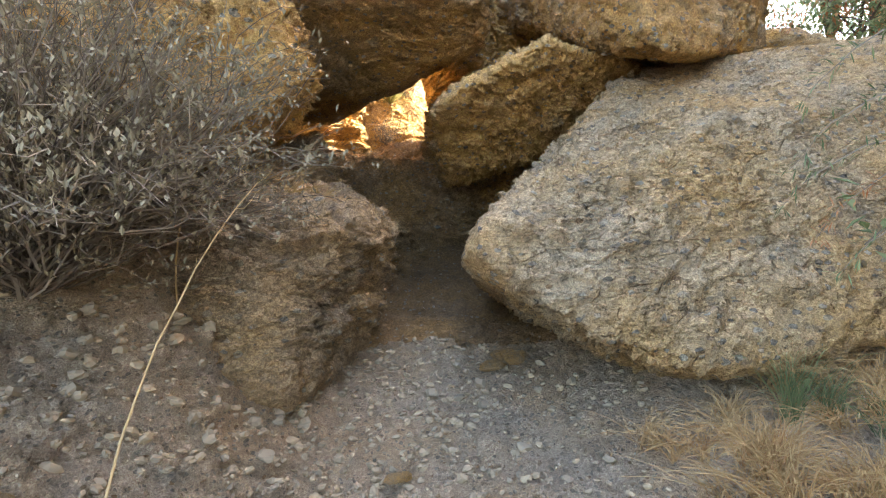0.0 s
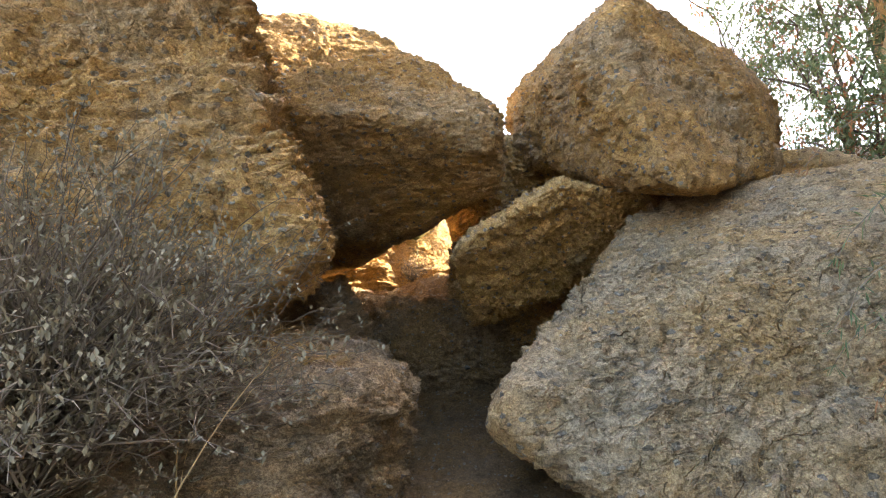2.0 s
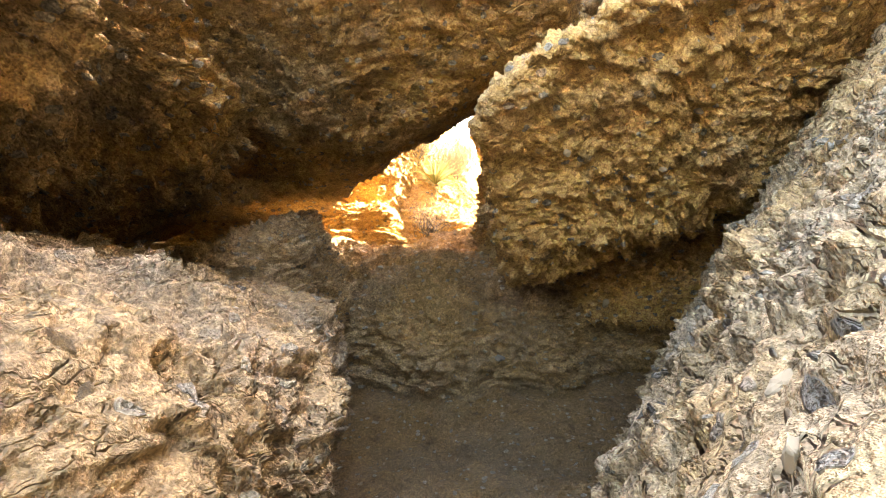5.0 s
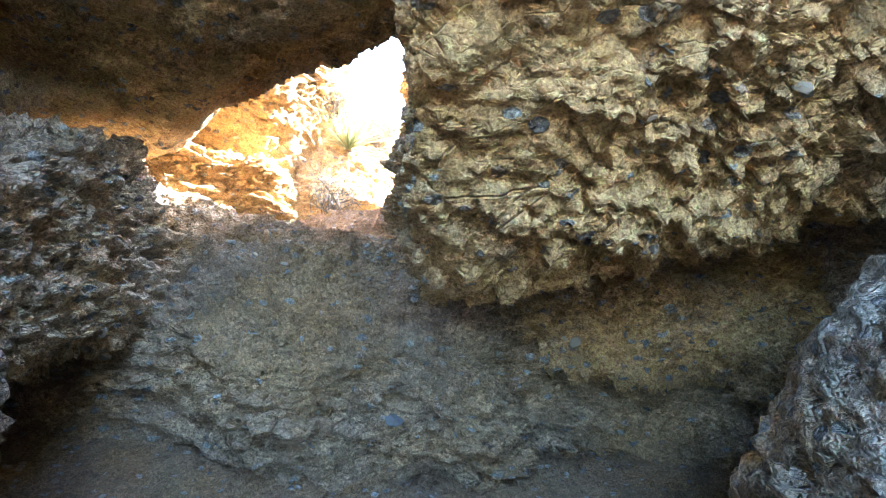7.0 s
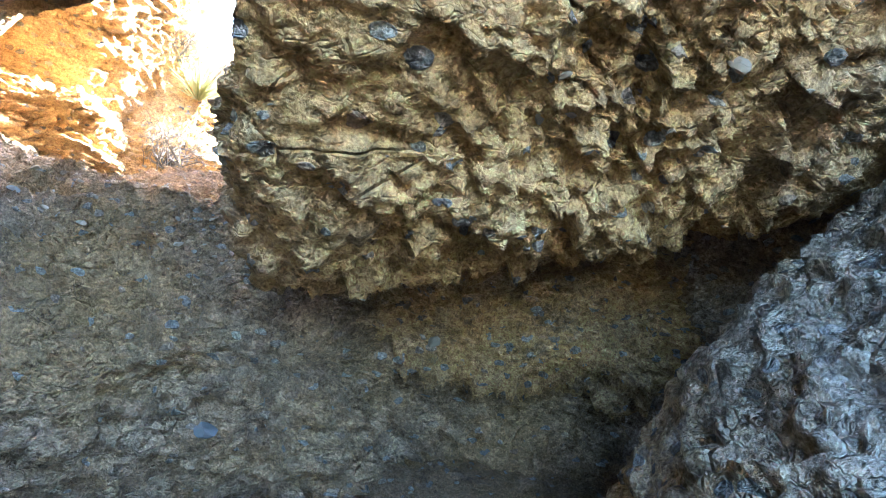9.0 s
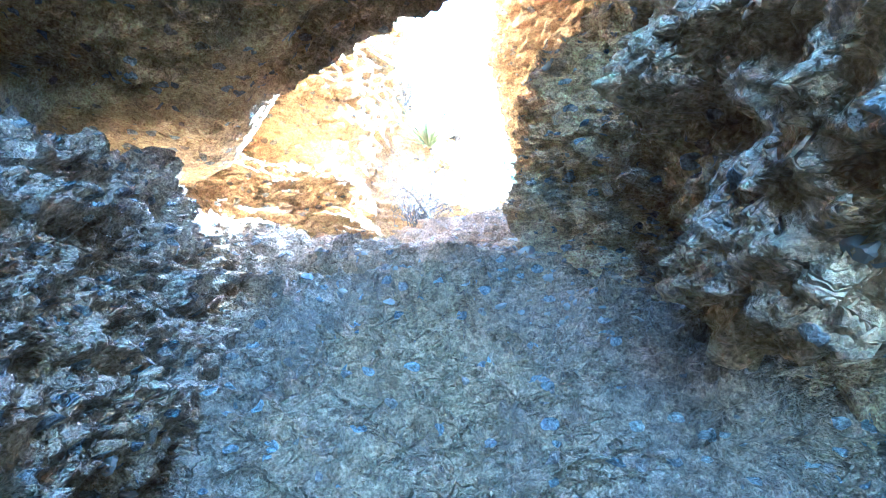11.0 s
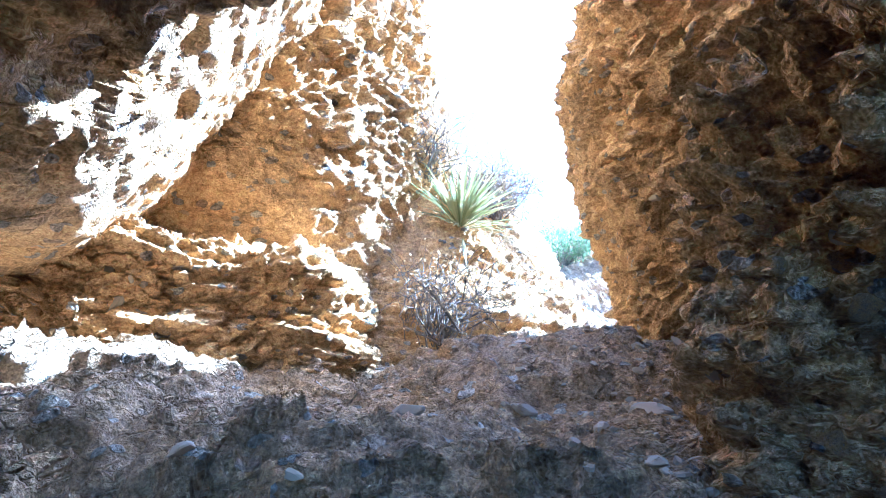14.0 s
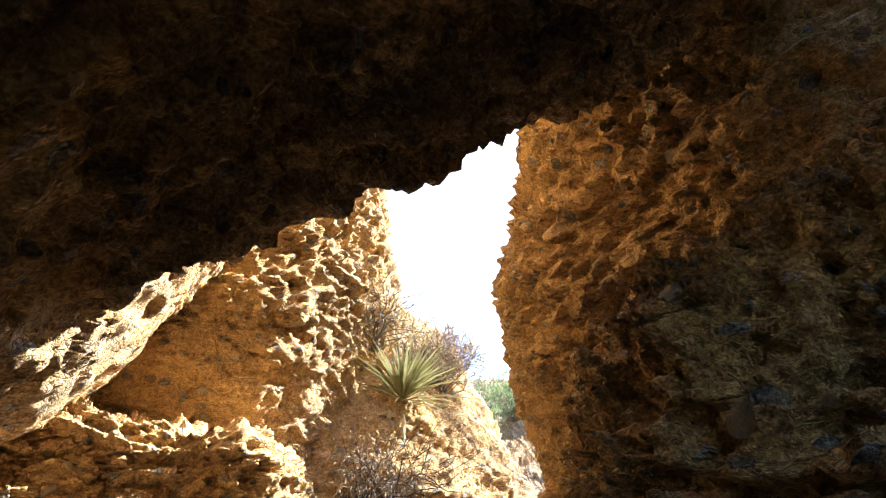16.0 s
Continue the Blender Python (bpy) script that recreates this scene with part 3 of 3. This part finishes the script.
class Soup:
    """Collects tapered stems and small leaves into one mesh."""

    def __init__(self):
        self.v, self.f = [], []

    def stem(self, pts, r0, r1, sides=3):
        base = len(self.v)
        for k, p in enumerate(pts):
            d = (pts[min(k + 1, len(pts) - 1)] - pts[max(k - 1, 0)]).normalized()
            a = d.orthogonal().normalized()
            b = d.cross(a)
            r = r0 + (r1 - r0) * k / (len(pts) - 1)
            for s in range(sides):
                w = 2 * math.pi * s / sides
                self.v.append(p + a * (r * math.cos(w)) + b * (r * math.sin(w)))
        for k in range(len(pts) - 1):
            for s in range(sides):
                q, w = base + k * sides, (s + 1) % sides
                self.f.append((q + s, q + w, q + sides + w, q + sides + s))

    def blade(self, p, d, length, width, droop=0.0):
        """A narrow leaf, folded along its middle."""
        d = d.normalized()
        side = d.cross(Vector((0, 0, 1)))
        side = (side if side.length > 0.1 else d.orthogonal()).normalized()
        up = side.cross(d)
        base = len(self.v)
        m = p + d * length * 0.5
        e = p + d * length - Vector((0, 0, droop * length))
        self.v += [p, m + side * width * 0.5 + up * width * 0.2, m - side * width * 0.5 + up * width * 0.2, e]
        self.f += [(base, base + 1, base + 3, base + 2)]

    def object(self, name, material, parent=None):
        me = mesh_from(name, np.array([tuple(p) for p in self.v]), np.array(self.f), smooth=False)
        me.materials.append(material)
        ob = new(name, me)
        ob.parent = parent
        return ob


def jitter(v, a):
    return v + Vector((rnd.uniform(-a, a), rnd.uniform(-a, a), rnd.uniform(-a, a)))


def empty(name, place):
    ob = new(name)
    ob.location = place
    return ob


def under(parent, ob):
    """Hangs a mesh with world coordinates under a thing."""
    ob.parent = parent
    ob.matrix_parent_inverse = Matrix.Translation(-parent.location)
    return ob


def bent(a, b, bend, n=5, wobble=0.0):
    out = []
    for k in range(n):
        t = k / (n - 1)
        out.append(jitter(a.lerp(b, t) + bend * (4 * t * (1 - t)), wobble if 0 < k < n - 1 else 0))
    return out


def shrub(place, radius, height, twigs, leaf_mat, lean=(0, 0), label="", leaves=6, leaf=0.03):
    """A dry bush: forking stems from one root, thin twigs and small leaves."""
    root = Vector(place)
    ob = empty("shrub", root)
    stems, leafs = Soup(), Soup()
    for k in range(twigs):
        w, e = rnd.uniform(0, 2 * math.pi), rnd.uniform(0.05, 1.0) ** 0.6
        tip = root + Vector((math.cos(w) * radius * e + lean[0] * e, math.sin(w) * radius * e + lean[1] * e, height * rnd.uniform(0.25, 1.05) * (1.1 - 0.5 * e)))
        pts = bent(jitter(root, 0.07), tip, Vector((rnd.uniform(-0.1, 0.1), rnd.uniform(-0.1, 0.1), rnd.uniform(-0.05, 0.25))), 6, 0.075)
        stems.stem(pts, rnd.uniform(0.004, 0.009), 0.0015)
        for s in range(5):
            a = pts[rnd.randint(2, 5)]
            q = bent(a, jitter(a + (tip - root) * 0.14, 0.16), Vector((0, 0, rnd.uniform(-0.03, 0.05))), 4, 0.015)
            stems.stem(q, 0.0025, 0.001)
            for _ in range(leaves):
                p = q[rnd.randint(1, 3)]
                leafs.blade(jitter(p, 0.02), jitter(Vector((0, 0, 0.4)), 1.0), leaf * rnd.uniform(0.5, 1.3), leaf * 0.42)
    under(ob, stems.object("branching", M_TWIG))
    under(ob, leafs.object("foliage", leaf_mat))
    return tagged(ob, label, "shrub")


def grass_tuft(place, blades, height, spread, lean, label, mat=None, seed_heads=0.3):
    root = Vector(place)
    ob = empty("grass_tuft", root)
    s = Soup()
    for _ in range(blades):
        a = jitter(root, spread * 0.35)
        a.z = root.z - 0.02
        tip = root + Vector((rnd.gauss(0, spread) + lean[0], rnd.gauss(0, spread) + lean[1], height * rnd.uniform(0.35, 1.0)))
        pts = bent(a, tip, Vector((0, 0, height * 0.22)), 5, 0.01)
        s.stem(pts, 0.0028, 0.001)
        if rnd.random() < seed_heads:
            for _ in range(5):
                s.blade(jitter(tip, 0.02), jitter(Vector((0, 0, -1)), 0.7), 0.03, 0.006)
    under(ob, s.object("tuft", mat or M_STRAW))
    return tagged(ob, label, "grass")


def stalk(place, tip, bend, label):
    a, b = Vector(place), Vector(tip)
    ob = empty("dry_stalk", a)
    s = Soup()
    pts = bent(a, b, Vector(bend), 12, 0.006)
    s.stem(pts, 0.0055, 0.002, 5)
    under(ob, s.object("stem", M_STRAW))
    h = Soup()
    for k in range(5, 12):
        d = jitter((pts[k] - pts[k - 1]).normalized(), 0.6)
        if rnd.random() < 0.6:
            h.stem(bent(pts[k], pts[k] + d * rnd.uniform(0.06, 0.16), Vector((0, 0, -0.02)), 4, 0.004), 0.002, 0.001)
            h.blade(pts[k] + d * 0.08, jitter(d, 0.4), 0.06, 0.008)
    tagged(under(ob, h.object("side_shoot", M_STRAW)), kind="stuff")
    return tagged(ob, label, "dry stalk")


def tree(place, height, crown, leaf_mats, label, limbs=11, clumps=260):
    """Trunk, limbs and a crown of many leaves with gaps."""
    root = Vector(place)
    ob = empty("tree", root)
    t = Soup()
    top = root + Vector((rnd.uniform(-0.4, 0.4), rnd.uniform(-0.4, 0.4), height * 0.8))
    trunk = bent(root - Vector((0, 0, 0.6)), top, Vector((0.25, 0.1, 0)), 8, 0.06)
    t.stem(trunk, 0.022 * height**0.7, 0.02, 8)
    ends = []
    for k in range(limbs):
        a = trunk[rnd.randint(3, 7)]
        w = 2 * math.pi * k / limbs + rnd.uniform(-0.4, 0.4)
        e = a + Vector((math.cos(w) * crown * rnd.uniform(0.6, 1.0), math.sin(w) * crown * rnd.uniform(0.6, 1.0), rnd.uniform(0.1, 0.3) * height))
        pts = bent(a, e, Vector((0, 0, 0.3)), 6, 0.1)
        t.stem(pts, 0.03, 0.008, 5)
        ends += pts[2:]
        for _ in range(4):
            q = bent(pts[rnd.randint(2, 5)], jitter(e, crown * 0.45), Vector((0, 0, 0.1)), 4, 0.06)
            t.stem(q, 0.014, 0.004, 3)
            ends += q[1:]
    under(ob, t.object("trunk", M_BARK))
    for mat, share in leaf_mats:
        s = Soup()
        for _ in range(int(clumps * share)):
            c = jitter(rnd.choice(ends), 0.28)
            for _ in range(26):
                s.blade(jitter(c, 0.22), jitter(Vector((0, 0, -0.2)), 1.0), rnd.uniform(0.09, 0.18), 0.05)
        under(ob, s.object("crown", mat))
    return tagged(ob, label, "tree")


def sprig(place, tip, label, leaf_mat):
    """A hanging twig with narrow leaves along it."""
    a, b = Vector(place), Vector(tip)
    ob = empty("branch", a)
    s, l = Soup(), Soup()
    pts = bent(a, b, Vector((0, 0, 0.08)), 9, 0.01)
    s.stem(pts, 0.005, 0.0015)
    for k in range(1, 9):
        for side in range(7):
            d = (pts[k] - pts[k - 1]).normalized() * 0.7
            l.blade(jitter(pts[k], 0.025), jitter(d, 0.8), rnd.uniform(0.05, 0.09), 0.009)
    under(ob, s.object("twig", M_TWIG))
    under(ob, l.object("foliage", leaf_mat))
    return tagged(ob, label, "branch")


def spiky_plant(place, n, length, label):
    root = Vector(place)
    ob = empty("yucca", root)
    s = Soup()
    for _ in range(n):
        d = jitter(Vector((0.15, -0.35, 0.55)), 0.85).normalized()
        s.blade(root, d, length * rnd.uniform(0.6, 1.1), 0.022, 0.12)
    under(ob, s.object("rosette", plain_material("yucca_leaf", (0.24, 0.24, 0.09), (0.45, 0.40, 0.18), 0.6, 8, 0.2)))
    return tagged(ob, label, "plant")


STONE_MESHES = []
for k in range(7):
    d, f = cube_sphere(6)
    sc = np.array([1.0, rnd.uniform(0.6, 0.9), rnd.uniform(0.4, 0.7)])
    v = d * (1 + 0.16 * fbm(d * 1.4 + 7 * k, 2, 90 + k))[:, None]
    for _ in range(9):
        n = d[rnd.randrange(len(d))]
        v -= np.maximum(0, v @ n - rnd.uniform(0.55, 0.8))[:, None] * n
    me = mesh_from("stone", v * sc, f, smooth=False)
    me.materials.append(M_STONE if k % 3 else M_BLUE_STONE)
    STONE_MESHES.append(me)


M_SLATE = plain_material("dark_slate", (0.11, 0.10, 0.085), (0.18, 0.16, 0.13), 0.9, 30)
RED_MESHES, SLATE_MESHES = [], []
for k in range(3):
    for kept, material in ((RED_MESHES, M_TAN), (SLATE_MESHES, M_SLATE)):
        me = STONE_MESHES[k].copy()
        me.materials[0] = material
        kept.append(me)


def top_of(ob, x, y):
    hit, place, normal, _ = ob.ray_cast((x, y, 40), (0, 0, -1))
    return place if hit else None


def stud(ob, count, size, seed, inside, sink=0.25):
    """Cobbles that stick out of a rock's face."""
    r = random.Random(seed)
    me = ob.data
    made = tries = 0
    while made < count and tries < count * 60:
        tries += 1
        v = me.vertices[r.randrange(len(me.vertices))]
        if not inside(v.co):
            continue
        c = new("cobble", STONE_MESHES[r.randrange(7)])
        s = size * r.uniform(0.45, 1.0) ** 1.5
        q = v.normal.to_track_quat("Z", "Y") @ Euler((r.uniform(-0.3, 0.3), r.uniform(-0.3, 0.3), r.uniform(0, 6.3))).to_quaternion()
        c.matrix_world = Matrix.LocRotScale(v.co - v.normal * s * 0.12, q, (s, s, s))
        c.parent = ob
        if r.random() < 0.7:
            c.material_slots[0].link = "OBJECT"
            c.material_slots[0].material = me.materials[0]
        made += 1


# ---- plants outside ----
def on_path(x, y, dz=0.0):
    p = top_of(path, x, y)
    return (x, y, p.z + dz)


shrub(on_path(-1.68, 2.6, 0.02), 0.98, 1.42, 720, M_SAGE, (0.22, -0.1), "dense grey twiggy dry shrub on the bank", 8, 0.036)
shrub(on_path(-2.3, 2.4, 0.0), 0.9, 1.5, 320, M_SAGE, (0.0, 0), "dense grey twiggy dry shrub beside another")
stalk(on_path(-0.95, 1.55), (-0.62, 2.35, 1.72), (-0.10, 0, 0.10), "tall dry straw-coloured stalk leaning over the bank")
stalk(on_path(-1.25, 3.1), (-0.78, 3.0, 2.15), (-0.12, 0, 0.15), "dry straw-coloured stalk with bent tip")
for x, y, h in [(-1.0, 3.7, 0.12), (-0.8, 3.7, 0.13), (-1.25, 3.65, 0.15), (-0.62, 3.85, 0.1), (-1.45, 3.65, 0.15), (-1.12, 3.85, 0.13)]:
    grass_tuft(top_of(left_boulder, x, y), 20, h, 0.13, (0.1, -0.22), "tuft of thin dry grass hanging over the boulder", seed_heads=0.15)
for k in range(44):
    x, y = rnd.uniform(0.95, 2.8), rnd.uniform(2.2, 3.6)
    if x < 1.35 and y < 2.9:
        continue
    grass_tuft(on_path(x, y), 42, rnd.uniform(0.18, 0.36), 0.17, (rnd.uniform(-0.16, 0.1), rnd.uniform(-0.15, 0.1)), "tangled rusty dead grass tuft under the boulder", M_GRASS, 0.15)
for k in range(5):
    x, y = rnd.uniform(2.0, 2.7), rnd.uniform(2.4, 3.2)
    grass_tuft(on_path(x, y), 40, rnd.uniform(0.3, 0.5), 0.14, (0, 0), "low green grass tuft among dry grass", M_LEAF, 0)
for a, b, m in [((2.15, 2.3, 2.35), (1.62, 2.35, 2.02), M_LEAF), ((2.2, 2.5, 2.1), (1.65, 2.5, 1.75), M_LEAF), ((2.3, 2.6, 1.9), (1.75, 2.7, 1.6), M_LEAF), ((2.3, 2.6, 1.75), (1.85, 2.6, 1.45), M_RUST), ((2.6, 3.0, 2.9), (2.05, 3.1, 2.6), M_RUST), ((2.3, 2.4, 1.55), (1.85, 2.45, 1.3), M_LEAF)]:
    sprig(a, b, "hanging twig with narrow green leaves" if m == M_LEAF else "hanging twig with rusty dead leaves", m)
tree((2.9, 2.2, 0.0), 3.6, 0.8, [(M_LEAF, 0.8), (M_RUST, 0.2)], "slender young tree with narrow leaves beside the boulder", 9, 70)
for x, y, h, c in [(8.0, 11.0, 4.6, 2.0), (10.0, 13.5, 6.0, 2.6), (7.2, 9.4, 3.6, 1.5), (12.5, 15.5, 7.0, 3.0), (9.0, 16.0, 6.0, 2.6)]:
    tree((x, y, float(terrain_z(np.float64(x), np.float64(y)))), h, c, [(M_LEAF, 0.85), (M_RUST, 0.15)], "pale leafy green tree with open crown beyond the boulders", 13, 230)

# ---- plants in the canyon ----
def on_wall(x, y):
    tops = [top_of(ob, x, y) for ob in (back_slope, ledge)]
    return (x, y, max(p.z for p in tops if p) - 0.02)


spiky_plant(on_wall(-0.45, 11.8), 130, 0.55, "spiky yellow-green plant on the canyon slope")
for x, y in [(-0.55, 11.4), (-0.35, 12.2), (-0.7, 11.7), (-0.2, 12.6), (-0.1, 13.1)]:
    shrub(on_wall(x, y), 0.38, 0.42, 55, M_STRAW, (0.1, -0.1), "pale dry shrub on the canyon slope", 2)
for x, y in [(0.3, 17.5), (1.1, 18.5), (1.9, 18.0), (-0.6, 18.5)]:
    shrub(on_wall(x, y), 0.7, 0.9, 70, M_LEAF, (0, 0), "green bush on the far canyon slope", 8, 0.07)

# ---- loose stones ----
for k in range(90):
    x, y = rnd.uniform(-1.6, 1.7), rnd.uniform(1.4, 4.2)
    s = 0.022 + 0.05 * rnd.random() ** 3
    p = top_of(path, x, y)
    ob = new("stone", STONE_MESHES[rnd.randrange(7)])
    ob.matrix_world = Matrix.LocRotScale(p + Vector((0, 0, s * 0.25)), Euler((rnd.uniform(-0.3, 0.3), rnd.uniform(-0.3, 0.3), rnd.uniform(0, 6.3))), (s, s, s))
    tagged(ob, "small weathered stone lying on the gravel path", "stone", "stones on the path")
for x, y, s in [(0.52, 3.95, 0.11), (0.68, 4.05, 0.13), (0.60, 4.15, 0.10), (-0.12, 2.9, 0.09), (0.02, 2.55, 0.06), (-0.85, 2.3, 0.10), (-1.35, 1.9, 0.09)]:
    p = top_of(path, x, y)
    ob = new("rock", RED_MESHES[rnd.randrange(3)])
    ob.matrix_world = Matrix.LocRotScale(p + Vector((0, 0, s * 0.3)), Euler((0.1, 0.1, rnd.uniform(0, 6))), (s, s, s * 0.9))
    tagged(ob, "reddish-brown rock lying beside the boulder", "rock", "rocks beside the path")
for k in range(70):
    x, y = rnd.uniform(-0.9, 0.9), rnd.uniform(8.3, 11.0)
    s = 0.018 + 0.05 * rnd.random() ** 4
    p = top_of(ledge, x, y)
    ob = new("stone", STONE_MESHES[rnd.randrange(7)])
    ob.matrix_world = Matrix.LocRotScale(p + Vector((0, 0, s * 0.2)), Euler((rnd.uniform(-0.4, 0.4), rnd.uniform(-0.4, 0.4), rnd.uniform(0, 6.3))), (s, s, s))
    tagged(ob, "small grey stone lying on the rock ledge", "stone", "stones on the ledge")

for x, y, s in [(0.31, 8.02, 0.10), (0.45, 8.9, 0.08), (0.1, 9.05, 0.06), (-0.45, 8.5, 0.06), (0.72, 8.75, 0.10), (-0.55, 9.1, 0.07), (-0.15, 8.75, 0.05), (0.3, 9.5, 0.06), (-0.8, 9.0, 0.07)]:
    p = top_of(ledge, x, y)
    ob = new("stone", SLATE_MESHES[rnd.randrange(3)])
    ob.matrix_world = Matrix.LocRotScale(p - Vector((0, 0, s * 0.12)), Euler((rnd.uniform(-0.25, 0.25), rnd.uniform(-0.25, 0.25), rnd.uniform(0, 6.3))), (s * 0.65, s * 0.65, s * 0.65))
    tagged(ob, "dark slate-grey cobble set in the rock ledge", "stone", "cobbles in the ledge")

# ---- gravel ----
def gravel(name, on, count, where, lo, hi, material, seed, label):
    """Many small broken stones lying on a surface, joined."""
    r = random.Random(seed)
    d, f = cube_sphere(3)
    vs, fs, n = [], [], 0
    for k in range(count):
        x, y = where(r)
        p = top_of(on, x, y)
        if p is None:
            continue
        s = lo + (hi - lo) * r.random() ** 3
        turn = np.array(Euler((r.uniform(-0.5, 0.5), r.uniform(-0.5, 0.5), r.uniform(0, 6.3))).to_matrix())
        rough = 1 + 0.5 * (hash3(np.floor(d * 3) + k, seed)[:, None] - 0.5)
        v = (d * rough * np.array([1, r.uniform(0.55, 0.95), r.uniform(0.35, 0.7)]) * s) @ turn.T + np.array(p) + np.array([0, 0, 0.2 * s])
        vs.append(v)
        fs.append(f + n)
        n += len(d)
    ob = new(name, mesh_from(name, np.concatenate(vs), np.concatenate(fs), smooth=False))
    ob.data.materials.append(material)
    return tagged(ob, label, "gravel", kind="stuff")


gravel("gravel", path, 4200, lambda r: (r.gauss(-0.2, 0.85), r.uniform(0.9, 4.6)), 0.007, 0.035, M_STONE, 3, "loose broken gravel scattered over the dirt path")
gravel("gravel", path, 900, lambda r: (r.uniform(-2.2, -0.5), r.uniform(1.2, 3.4)), 0.010, 0.05, M_STONE, 4, "loose grey rubble on the bank")
gravel("gravel", ledge, 1500, lambda r: (r.gauss(0.45, 0.28), r.uniform(8.4, 11.6)), 0.005, 0.026, M_STONE, 5, "loose gravel on the rock ledge")

# ---- cobbles in the rock faces ----
stud(right_boulder, 170, 0.034, 1, lambda p: p.y < 5.3 and p.z > 0.8 and p.x < 3.6)
stud(left_boulder, 80, 0.03, 2, lambda p: p.x > -2.2 and p.z > 0.5 and p.y < 6)
stud(chockstone, 130, 0.03, 3, lambda p: p.x < 2.0)
stud(side_rock, 260, 0.042, 4, lambda p: p.x < 1.3)
stud(canyon_right, 300, 0.05, 5, lambda p: p.x < 1.9 and p.y < 11.8)
stud(bulge, 90, 0.045, 6, lambda p: p.x > -2.0 and p.y < 11.2)
stud(inner_rock, 90, 0.04, 7, lambda p: p.x > -1.8)
stud(roof_boulder, 60, 0.035, 8, lambda p: p.x > -2)
stud(cliff, 70, 0.04, 9, lambda p: p.x > -2.6 and p.y < 5.5)
stud(top_boulder, 60, 0.04, 10, lambda p: p.y < 7)
